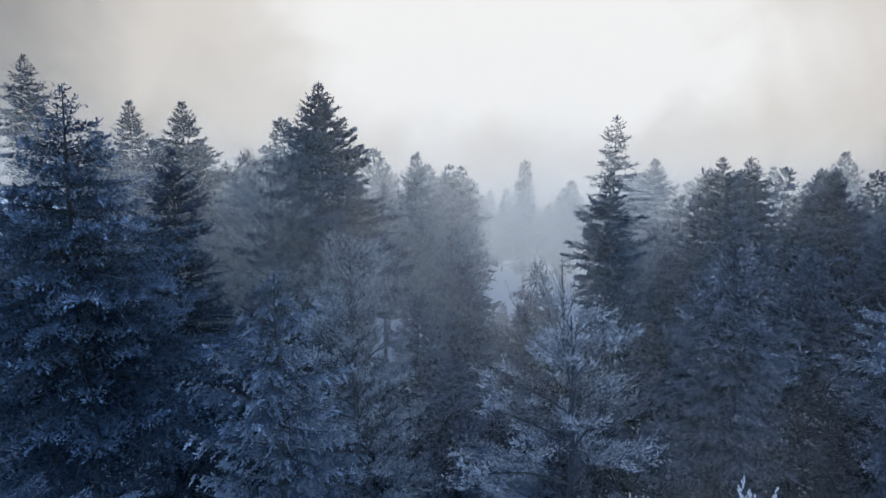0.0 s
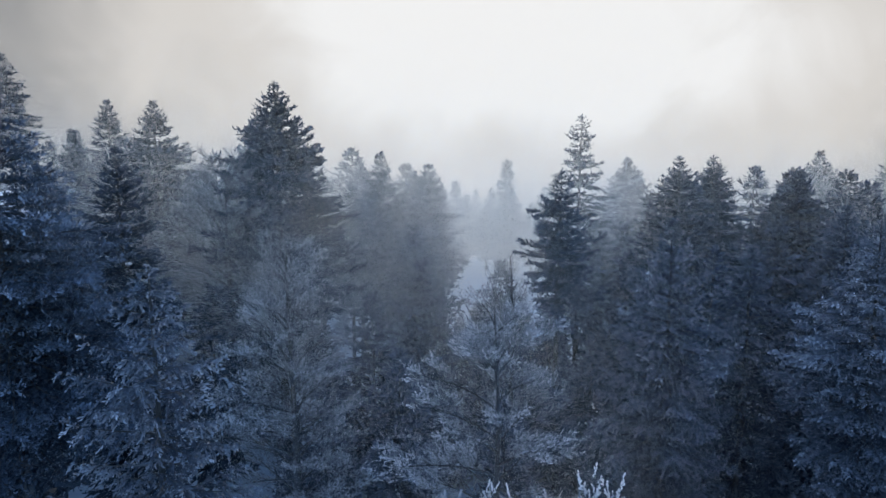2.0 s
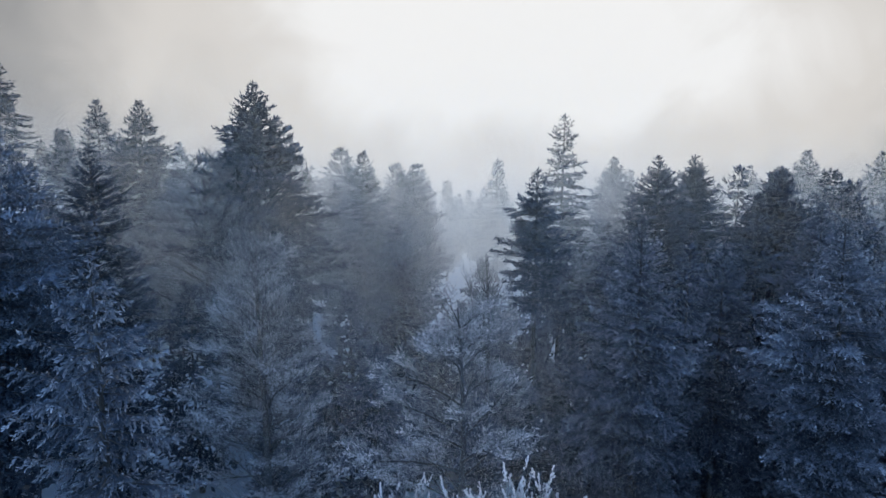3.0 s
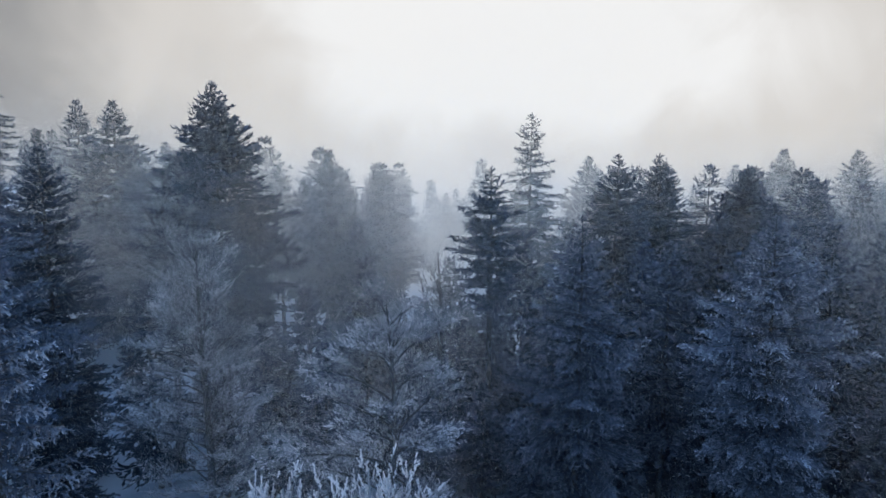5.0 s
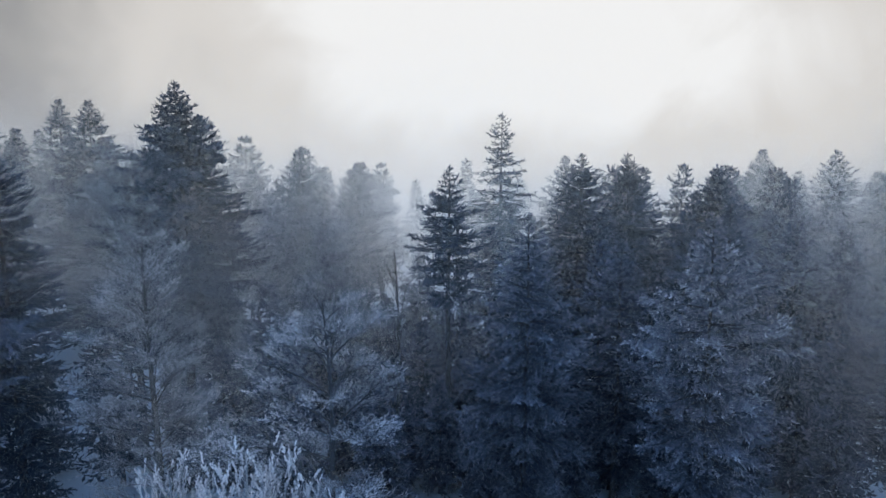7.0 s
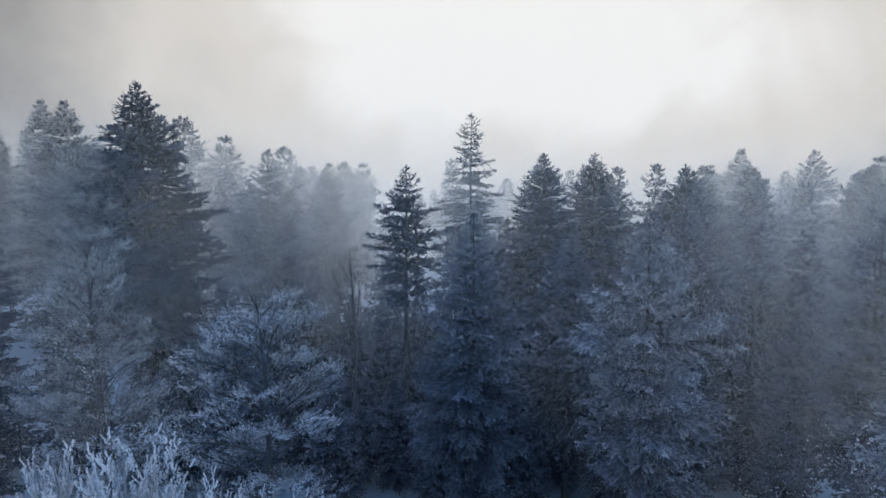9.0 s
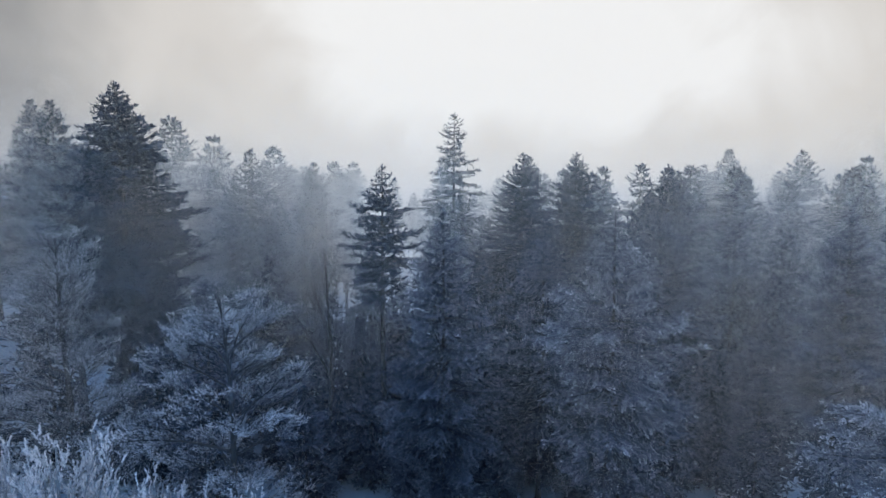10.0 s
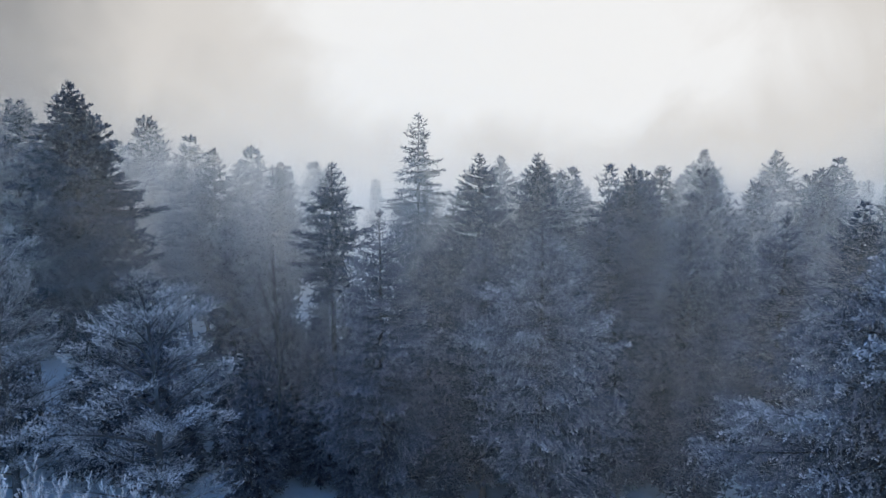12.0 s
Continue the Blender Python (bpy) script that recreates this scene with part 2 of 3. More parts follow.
    # branchlets to both sides of each bough, then sprigs on each branchlet
    cnt = np.maximum(3, (L / (sprig * 0.6 * frond)).astype(int))
    i1 = np.repeat(np.arange(n), cnt)
    k1 = np.concatenate([np.arange(c) for c in cnt])
    u1 = 0.1 + 0.9 * (k1 + rng.uniform(0, 0.7, len(k1))) / cnt[i1]
    sgn = np.where(k1 % 2 == 0, 1.0, -1.0)
    p1 = along(i1, u1)
    t1 = unit(along(i1, u1 + 0.05) - p1)
    droop = hang * rng.uniform(0.3, 1.0, len(i1))
    way1 = unit(t1 * rng.uniform(0.6, 0.9, len(i1))[:, None] + across[i1] * (sgn * rng.uniform(0.55, 0.85, len(i1)))[:, None] + up * (rng.normal(0.02, fluff * 0.6, len(i1)) - droop * 0.7)[:, None])
    l1 = np.minimum(plate * L[i1] * np.clip(u1 / 0.3, 0.35, 1) * np.clip(1.1 - u1, 0, 1) ** 0.75, 1.25) * rng.uniform(0.7, 1.15, len(i1)) + sprig * 0.5
    cnt2 = np.maximum(2, (l1 / (sprig * (0.36 if sprig < 0.21 else 0.48) / frond)).astype(int))
    i2 = np.repeat(np.arange(len(i1)), cnt2)
    k2 = np.concatenate([np.arange(c) for c in cnt2])
    u2 = (k2 + rng.uniform(0.0, 0.9, len(k2))) / cnt2[i2]
    m = len(i2)
    p2 = p1[i2] + way1[i2] * (l1[i2] * u2)[:, None] - up * ((0.1 + 0.14 * frond) * l1[i2] * u2 ** 2)[:, None]
    s2 = unit(np.cross(way1[i2], up))
    tip = 0.35 * u2 * u2
    way2 = unit(way1[i2] * (0.8 - 0.5 * curl) + rng.normal(0, 0.5 * curl + 1e-6, (m, 3)) + s2 * (np.where(k2 % 2 == 0, 1, -1) * rng.uniform(0.15, 0.75, m) * (1 - u2))[:, None]
                + up * (rng.normal(0.08, fluff, m) + tip * (1 - hang) - hang * rng.uniform(0.2, 1.1, m) * (1 - 0.6 * u1[i2]))[:, None])
    side = unit(np.cross(way2, unit(up + rng.normal(0, 0.35, (m, 3)))))
    ln = sprig * rng.uniform(0.7, 1.3, m) * (1.15 - 0.35 * u2)
    reach = np.clip(u1[i2] * 0.6 + u2 * 0.5, 0, 1)
    shaded_coat = low_shade[i1] * rng.uniform(0.45, 1.25, len(i1))
    f0 = rime * shaded_coat[i2] * (0.06 + 0.75 * reach ** 2)
    f1 = rime * shaded_coat[i2] * (0.12 + 1.2 * reach ** 2)
    wd = ln * sprig_w * rng.uniform(0.8, 1.2, m)
    corners, rimes = fingers(p2, way2, side, ln, wd, f0, f1) if fat else blades(p2, way2, side, ln, wd, f0, f1, 0.22)
    owner = i1[i2]
    if web:
        # the close needles along each branchlet
        c = len(i1)
        flat = unit(np.cross(way1, unit(up * 0.8 + rng.normal(0, 0.55, (c, 3)))))
        g0, g1 = rime * low_shade[i1] * (0.1 + 0.35 * u1), rime * low_shade[i1] * (0.25 + 0.5 * u1)
        more, shade = blades(p1, way1, flat, l1, np.minimum(l1 * web, sprig * (0.5 + web)) * rng.uniform(0.7, 1.25, c), g0, g1, 0.3)
        corners, rimes, owner = np.concatenate([corners, more]), np.concatenate([rimes, shade]), np.concatenate([owner, i1])
    if split:
        for k in range(n):
            mine = owner == k
            bough = part("bough", mesh_of("bough", *tubes(bl[k:k + 1], br[k:k + 1], 3), FIR_BARK), tree)
            tagged(part("sprays", spray_mesh("sprays", corners[mine], rimes[mine], mat or DARK_NEEDLES), bough), kind="stuff")
        return tree
    part("crown", spray_mesh("crown", corners, rimes, mat or DARK_NEEDLES), tree)
    return tree


def broadleaf(kind, label, x, y, top, spread, clear, seed, limbs=26, boughs=10, twigs=8, sprigs=5, sprig=0.2, rime=0.8, rise=(30, 70), flat=0.75,
              girth=0.17, mat=None, bark=None, sprig_w=0.16, up_turn=0.3, twig_len=0.5, bough_len=0.6, inner=0.35, brush=False, fat=False):
    """A bare broadleaf tree: trunk, limbs, boughs, and a crown of rimed twigs in level plates. inner: the bare share of each limb."""
    rng = np.random.default_rng(seed)
    zg = float(ground_height(x, y))
    h = top - zg
    bark = bark or BEECH_BARK
    tree = tagged(new(kind), label, "tree")
    tree.matrix_world = pose(x, y, zg)
    line = trunk_line(h * 0.97, 0.3, rng)
    rad = girth * (1 - np.clip(line[:, 2], 0, h) / h) ** 0.9 + 0.012
    rad[0] *= 1.4
    part("trunk", mesh_of("trunk", *tubes(line[None], rad[None], 9), bark, smooth=True), tree)
    up = np.array([0, 0, 1.0])
    n = limbs
    q = (np.arange(n) + rng.uniform(0, 0.9, n)) / n * 0.95
    z0 = clear + (h * 0.97 - clear) * q
    az = rng.uniform(0, 6.28) + np.arange(n) * 2.399 + rng.normal(0, 0.4, n)
    el = np.radians(rise[0] + (rise[1] - rise[0]) * q + rng.normal(0, 8, n))
    L = spread * np.minimum(1, 0.65 + 1.2 * q) * np.clip(1.05 - q, 0, 1) ** 0.5 * rng.uniform(0.65, 1.2, n) + 0.35
    if brush:
        z0 = clear + (h * 0.85 - clear) * q
        el = np.clip(el, radians(50), radians(86))
        L = (h - z0) / np.sin(el) * rng.uniform(0.78, 1.0, n) * (1 - 0.3 * (radians(86) - el) / radians(24))
    out = np.stack([np.cos(az), np.sin(az), np.zeros(n)], 1)
    across = np.stack([-np.sin(az), np.cos(az), np.zeros(n)], 1)
    root = np.stack([np.interp(z0, line[:, 2], line[:, 0]), np.interp(z0, line[:, 2], line[:, 1]), z0], 1)
    bend = flat * rng.uniform(0.6, 1.1, n)
    swing, kink, ph = rng.normal(0, 0.12, n), rng.uniform(0.01, 0.035, n), rng.uniform(0, 6.28, n)

    def along(i, u):
        e = el[i]
        wave = L[i] * kink[i] * np.sin(u * 9 + ph[i]) * u
        return (root[i] + out[i] * (L[i] * (np.cos(e) * u + 0.25 * bend[i] * u * u))[:, None] + across[i] * (L[i] * swing[i] * u * u + wave)[:, None]
                + up * (L[i] * np.sin(e) * (u - 0.55 * bend[i] * u * u) + wave * 0.6)[:, None])

    u6 = np.linspace(0, 1, 8)
    bl = np.stack([along(np.arange(n), np.full(n, u)) for u in u6], 1)
    rl = (0.010 + (0.008 if brush else 0.012) * L)[:, None] * (1.06 - u6)[None]
    for k in range(n):
        part("limb", mesh_of("limb", *tubes(bl[k:k + 1], rl[k:k + 1], 5), bark, smooth=True), tree)

    nb = np.maximum(3, np.round(boughs * L / L.mean())).astype(int)
    i1 = np.repeat(np.arange(n), nb)
    k1 = np.concatenate([np.arange(c) for c in nb])
    u1 = np.clip(inner + (1 - inner) * (k1 + rng.uniform(0, 0.9, len(k1))) / nb[i1], 0, 1)
    p1 = along(i1, u1)
    t1 = unit(along(i1, u1 + 0.04) - p1)
    s1 = unit(np.cross(t1, up))
    sg = np.where(k1 % 2 == 0, 1, -1) * rng.uniform(0.35, 1.0, len(i1))
    w1 = unit(t1 * 0.8 + s1 * sg[:, None] + up * rng.normal(up_turn * 0.3, 0.16, len(i1))[:, None])
    l1 = (bough_len * L[i1] * (1.08 - u1) + 0.14 * L[i1] ** 0.5) * rng.uniform(0.55, 1.25, len(i1))
    c = np.linspace(0, 1, 5)
    bow = rng.normal(0, 0.09, (len(i1), 3)) * l1[:, None]
    bl1 = p1[:, None] + w1[:, None] * (l1[:, None] * c)[..., None] + bow[:, None] * (c * (1 - c) * 4)[None, :, None] + up * (up_turn * 0.4 * l1[:, None] * c ** 2)[..., None]
    v1, f1 = tubes(bl1, (0.006 + 0.006 * l1)[:, None] * (1.1 - c)[None], 3)

    nt = np.maximum(3, np.round(twigs * l1 / l1.mean())).astype(int)
    i2 = np.repeat(np.arange(len(i1)), nt)
    k2 = np.concatenate([np.arange(c) for c in nt])
    m2 = len(i2)
    u2 = np.clip(0.15 + 0.85 * (k2 + rng.uniform(0, 0.9, m2)) / nt[i2], 0, 1)
    p2 = p1[i2] + w1[i2] * (l1[i2] * u2)[:, None] + bow[i2] * (u2 * (1 - u2) * 4)[:, None] + up * (up_turn * 0.4 * l1[i2] * u2 ** 2)[:, None]
    s2 = unit(np.cross(w1[i2], up))
    w2 = unit(w1[i2] * 0.75 + s2 * (np.where(k2 % 2 == 0, 1, -1) * rng.uniform(0.2, 0.9, m2))[:, None] + up * rng.normal(up_turn, 0.2, m2)[:, None])
    l2 = twig_len * rng.uniform(0.4, 1.3, m2) * (1.15 - 0.5 * u2)
    c3 = np.array([0, 1.0])
    bl2 = p2[:, None] + w2[:, None] * (l2[:, None] * c3)[..., None] + up * (0.12 * l2[:, None] * c3 ** 2)[..., None]
    v2, f2 = tubes(bl2, np.tile(np.array([0.007, 0.003]), (m2, 1)) * (0.6 + sprig * 2), 3)
    tagged(part("branchwork", mesh_of("branchwork", *joined([(v1, f1), (v2, f2)]), bark), tree), kind="stuff")

    m3 = m2 * sprigs
    i3 = np.repeat(np.arange(m2), sprigs)
    u3 = np.clip((np.tile(np.arange(sprigs), m2) + rng.uniform(0.3, 1, m3)) / sprigs, 0, 1)
    p3 = p2[i3] + w2[i3] * (l2[i3] * u3)[:, None] + up * (0.12 * l2[i3] * u3 ** 2)[:, None]
    w3 = unit(w2[i3] * 0.75 + rng.normal(0, 0.4, (m3, 3)) + up * rng.normal(up_turn, 0.2, m3)[:, None])
    side = unit(np.cross(w3, unit(rng.normal(0, 1, (m3, 3)))))
    ln = sprig * rng.uniform(0.6, 1.3, m3)
    outer = np.clip(0.5 * u1[i2] + 0.5 * u2, 0, 1)[i3]
    fr0 = rime * (0.12 + 0.95 * outer ** 1.4)
    fr1 = rime * (0.2 + 1.5 * outer ** 1.4)
    wd = ln * sprig_w * rng.uniform(0.8, 1.3, m3)
    corners, fr = fingers(p3, w3, side, ln, wd, fr0, fr1) if fat else blades(p3, w3, side, ln, wd, fr0, fr1, 0.3)
    part("crown", spray_mesh("crown", corners, fr, mat or RIMED_TWIGS), tree)
    tree.scale.z = h / float(corners[..., 2].max())
    return tree


# ---- setting ----
def snow_ground():
    a = np.concatenate([-np.geomspace(2600, 130, 12), np.arange(-120, 121, 1.5), np.geomspace(130, 2600, 12)])
    gx, gy = np.meshgrid(a + 15, a + 60)
    gz = ground_height(gx, gy)
    v = np.stack([gx, gy, gz], -1).reshape(-1, 3)
    n = len(a)
    i = (np.arange(n - 1)[:, None] * n + np.arange(n - 1)[None]).ravel()
    f = np.stack([i, i + 1, i + n + 1, i + n], 1)
    tagged(new("ground", mesh_of("ground", v, f, SNOW, smooth=True)), "snow-covered forest floor with scattered twigs and litter", "ground", kind="structure")


def far_cloud():
    xs = np.linspace(-2500, 2600, 41)
    zs = np.array([-420.0, 645.0])
    yy = 2400 + 0 * xs
    v = np.concatenate([np.stack([xs, yy, np.full(41, z)], 1) for z in zs])
    i = np.arange(40)
    f = np.stack([i, i + 1, i + 42, i + 41], 1)
    tagged(new("backdrop", mesh_of("backdrop", v, f, CLOUD)), "bright low winter cloud closing the view behind the forest", "cloud", kind="structure")


def mist_veil(y, x0, x1, pitch, amount, seed, z0=1.0, z1=27.0, sink=16.0, slant=0.0, thick=5.0, banks=(), edge=10.0):
    """A thin drift of mist: wisps of droplets, so fine that the trees behind show between them. amount: the share that they cover; slant: degrees by which the wisps tilt."""
    rng = np.random.default_rng(seed)
    z2 = z1 + 16 * (y > 55)
    cx, cz, wide, tall = (x0 + x1) / 2, (z0 + z2) / 2, x1 - x0, z2 - z0
    ca, sa = math.cos(radians(slant)), math.sin(radians(slant))
    reach, across = (abs(wide * ca) + abs(tall * sa)) / 2, (abs(wide * sa) + abs(tall * ca)) / 2
    rows, cols = int(2 * across / pitch), max(4, int(2 * reach / 7.0))
    ga, gb = np.meshgrid(np.linspace(-reach, reach, cols + 1), (np.arange(rows) + rng.uniform(-0.1, 0.1, rows)) * pitch - across)
    gx, gz = cx + ga * ca - gb * sa, cz + ga * sa + gb * ca
    s = np.zeros_like(gx)
    for k in range(7):
        fx, fz = rng.uniform(0.03, 0.16), rng.uniform(0.05, 0.2)
        s += np.sin(gx * fx + gz * fz * rng.choice([-1, 1]) + rng.uniform(0, 6.28)) / 7 ** 0.5
    cov = amount * np.clip(1 + 0.7 * s, 0, 2.6)
    over = gz - ground_height(gx, np.full_like(gx, y))
    for bx, bw, gain in banks:
        cov = cov * (1 + gain * np.exp(-((gx - bx) / bw) ** 2))
    fade = np.clip((z1 - over) / (z1 - sink), 0, 1)
    fade = fade * fade * (3 - 2 * fade)
    ends = np.clip(np.minimum(gx - x0, x1 - gx) / edge, 0, 1)
    low = np.clip((over - z0) / thick, 0, 1)
    half = 0.5 * pitch * np.clip(cov * fade * ends * low, 0, 0.92)
    depth = y + 0.8 * np.sin(gx * 0.11 + seed) + 0.3 * np.sin(gz * 0.5)
    lo = np.stack([gx + half * sa, depth, gz - half * ca], -1)
    hi = np.stack([gx - half * sa, depth, gz + half * ca], -1)
    v = np.stack([lo, hi], 2).reshape(-1, 3)
    r, c = np.meshgrid(np.arange(rows), np.arange(cols), indexing="ij")
    keep = (np.maximum(half[:, :-1], half[:, 1:]) > pitch * 0.004).ravel()
    i = ((r * (cols + 1) + c) * 2).ravel()[keep]
    f = np.stack([i, i + 2, i + 3, i + 1], 1)
    used, f = np.unique(f, return_inverse=True)
    ob = new("mist", mesh_of("mist", v[used], f.reshape(-1, 4), MIST))
    tagged(ob, "thin pale mist drifting between the trees", "mist", kind="stuff")


snow_ground()
far_cloud()

# ---- the trees that stand out, from near to far ----
YOUNG = broadleaf("young_beech", "top of a young beech thickly coated in white hoarfrost", 5.35, 10.4, 14.35, 2.3, 7.0, 11, limbs=15, boughs=8, twigs=5, sprigs=10,
                  sprig=0.085, rime=1.8, rise=(66, 84), flat=0.05, brush=True, girth=0.15, bark=RIMED_BARK, sprig_w=0.5, up_turn=0.9, twig_len=0.36, bough_len=0.34, inner=0.3, fat=True)
for x, y, turn, wide, tall in ((3.5, 10.9, 130, 0.8, 0.955), (6.6, 12.4, 250, 0.7, 0.857), (8.6, 11.8, 20, 0.7, 0.843)):
    copy_thing(YOUNG, pose(x, y, 0, 0, 0, turn) @ Matrix.Diagonal((wide, wide, tall, 1)))
conifer("spruce_tree", "slender spruce with hanging branchlets, heavily rimed", -3.5, 12.4, 17.85, 1.35, 9.8, 21, sprig=0.115, rime=1.1, slope=1.5, lift=30,
        sag=0.16, hang=1.0, mat=RIMED_NEEDLES, thin=0.75, sprig_w=0.36, gap=0.4, plate=0.36, curl=0.3, frond=1.7, web=0.0, ragged=0.5, split=True, fat=True)
conifer("fir_tree", "broad fir with thick rime on its upturned sprays", 30.2, 14.6, 18.3, 4.4, 9.0, 22, sprig=0.155, rime=1.3, slope=0.8, lift=35,
        sag=0.13, hang=0.25, mat=RIMED_NEEDLES, sprig_w=0.36, gap=0.44, plate=0.46, web=0.0, fluff=0.5, curl=0.5, frond=1.25, split=True, fat=True)
conifer("fir_tree", "dark fir with rime on its outer twigs", -10.6, 12.2, 15.6, 3.2, 9.0, 23, sprig=0.13, rime=0.8, slope=0.55, mat=RIMED_NEEDLES, sag=0.14, hang=0.3, sprig_w=0.34, web=0.0, split=True)
conifer("fir_tree", "large dark fir with rimed bough tips", -12.9, 21.2, 22.7, 4.3, 8.5, 24, sprig=0.185, rime=1.0, slope=0.9, lift=36, sag=0.16, hang=0.15, sprig_w=0.42, gap=0.5, plate=0.38, web=0.0, fluff=0.36, curl=0.5, frond=1.15)
broadleaf("beech_tree", "bare beech with rimed twigs in level plates", 4.7, 21.8, 15.4, 4.6, 4.5, 31, limbs=30, boughs=10, twigs=9, sprigs=6, sprig=0.17, sprig_w=0.16, rime=1.4, rise=(14, 66), flat=0.75, girth=0.2, up_turn=0.2, twig_len=0.55)
broadleaf("beech_tree", "tall bare beech grey with rime", -3.9, 25.4, 17.4, 3.8, 3.4, 32, limbs=54, boughs=10, twigs=9, sprigs=5, sprig=0.17, sprig_w=0.15, rime=1.15, rise=(22, 66), flat=0.6, girth=0.22, up_turn=0.22, twig_len=0.55, inner=0.28)
conifer("fir_tree", "dense fir pale with rime all over", 21.3, 25.2, 17.5, 2.8, 5.0, 41, sprig=0.16, sprig_w=0.42, rime=1.25, slope=0.95, lift=38, sag=0.14, hang=0.28, mat=RIMED_NEEDLES, gap=0.55, plate=0.42, fluff=0.36, web=0.0, curl=0.45, ragged=0.34, frond=1.4)
conifer("fir_tree", "dense fir with blue-grey rime", 13.6, 28.2, 17.3, 2.4, 2.5, 42, sprig=0.165, sprig_w=0.42, rime=0.95, slope=0.8, lift=42, sag=0.14, hang=0.25, mat=RIMED_NEEDLES, gap=0.54, plate=0.42, fluff=0.36, web=0.0, curl=0.45, ragged=0.34, frond=1.4)
conifer("fir_tree", "small dark fir behind rimed twigs", -12.9, 29.2, 20.75, 2.1, 2.5, 43, sprig=0.19, rime=0.45, slope=0.48, lift=52, sprig_w=0.34)
conifer("fir_tree", "rimed fir with a rounded top", 19.2, 31.6, 15.5, 2.6, 2.5, 44, sprig=0.2, sprig_w=0.36, rime=0.7, slope=0.55, lift=44, mat=RIMED_NEEDLES, fluff=0.3, web=0.0, frond=1.8)
conifer("fir_tree", "dark fir half hidden among its neighbours", 34.5, 29.0, 17.0, 3.2, 3.0, 45, sprig=0.24, sprig_w=0.36, rime=0.7, slope=0.55, lift=50, mat=RIMED_NEEDLES, fluff=0.45)
broadleaf("dead_tree", "dead bare tree with a few steep branches", 6.6, 33.5, 15.0, 2.3, 6.0, 51, limbs=10, boughs=8, twigs=4, sprigs=1, sprig=0.16, rime=0.25, rise=(70, 84), flat=0.05, brush=True, girth=0.14, mat=BARE_TWIGS, up_turn=0.5, bough_len=0.34, inner=0.3)
conifer("fir_tree", "slim fir with a long bare trunk below its crown", 9.85, 36.0, 19.5, 2.1, 12.0, 52, sprig=0.2, rime=0.45, slope=0.95, lift=36, girth=0.24, gap=0.52, sprig_w=0.4, ragged=0.4, fluff=0.5)
conifer("fir_tree", "dark fir with rime on its tips", 27.4, 36.6, 17.3, 3.4, 3.0, 53, sprig=0.25, sprig_w=0.36, rime=0.55, slope=0.55, lift=50, mat=RIMED_NEEDLES, fluff=0.45)
broadleaf("beech_tree", "wide bare beech grey with rime beside the tall fir", -10.4, 37.0, 21.2, 5.5, 9.0, 54, limbs=34, boughs=9, twigs=8, sprigs=4, sprig=0.26, sprig_w=0.13, rime=0.7, rise=(36, 66), flat=0.35, girth=0.26, twig_len=0.6)
conifer("fir_tree", "big broad fir standing over the others", -7.7, 38.6, 24.9, 4.1, 8.0, 55, sprig=0.22, rime=0.35, slope=0.68, lift=44, girth=0.32, gap=0.5, sprig_w=0.46, fluff=0.5, plate=0.5, ragged=0.26, curl=0.3, web=0.7)
conifer("fir_tree", "dark fir with a pointed top", 19.4, 42.7, 20.4, 3.3, 6.0, 56, sprig=0.26, rime=0.4, slope=0.6, lift=52, sprig_w=0.4)
conifer("fir_tree", "dark fir with a pointed top", 24.7, 49.3, 20.45, 3.3, 6.0, 57, sprig=0.27, rime=0.4, slope=0.6, lift=52, sprig_w=0.4)
conifer("spruce_tree", "tall spruce with a thin ragged spire", 14.6, 52.1, 23.95, 3.5, 7.0, 58, sprig=0.27, rime=0.25, slope=0.36, lift=24, thin=0.8, girth=0.28, ragged=0.34)
conifer("fir_tree", "dark fir with a domed top", 33.4, 52.1, 19.3, 3.0, 6.0, 59, sprig=0.32, rime=0.4, slope=0.7, lift=54)
conifer("fir_tree", "dark fir behind the frosted firs", 32.8, 54.6, 16.9, 3.0, 6.0, 60, sprig=0.36, rime=0.4, slope=0.6)
conifer("fir_tree", "fir dim in the mist", -2.1, 48.2, 20.65, 2.8, 8.5, 61, sprig=0.32, rime=0.3, slope=0.42)
conifer("fir_tree", "fir dim in the mist", 1.6, 55.0, 19.6, 3.0, 9.0, 62, sprig=0.33, rime=0.3, slope=0.5)
conifer("fir_tree", "broad fir with fishbone boughs on the slope", -24.5, 58.5, 25.6, 4.4, 3.0, 63, sprig=0.36, rime=0.3, slope=0.62, lift=50, gap=0.62)
conifer("fir_tree", "fir on the slope faint in the mist", -36.2, 65.0, 23.3, 3.0, 3.0, 64, sprig=0.4, rime=0.3)
conifer("spruce_tree", "slender spruce on the slope faint in the mist", -39.1, 77.6, 27.6, 3.2, 3.0, 65, sprig=0.4, rime=0.3, slope=0.45, thin=0.8)
conifer("spruce_tree", "thin old spruce high on the slope", -54.6, 82.0, 33.9, 3.6, 8.0, 66, sprig=0.4, rime=0.3, slope=0.6, thin=0.6)
conifer("fir_tree", "fir with a flat top behind the others", 23.2, 67.3, 20.4, 3.4, 6.0, 67, sprig=0.38, rime=0.3, slope=0.6, thin=0.8)
conifer("fir_tree", "tall fir with fishbone boughs", 49.9, 76.4, 21.3, 4.8, 5.0, 68, sprig=0.4, rime=0.4, slope=0.85, lift=52, gap=0.65)
conifer("fir_tree", "tall fir with fishbone boughs", 58.3, 74.8, 21.1, 4.6, 5.0, 69, sprig=0.4, rime=0.4, slope=0.85, lift=52, gap=0.65)
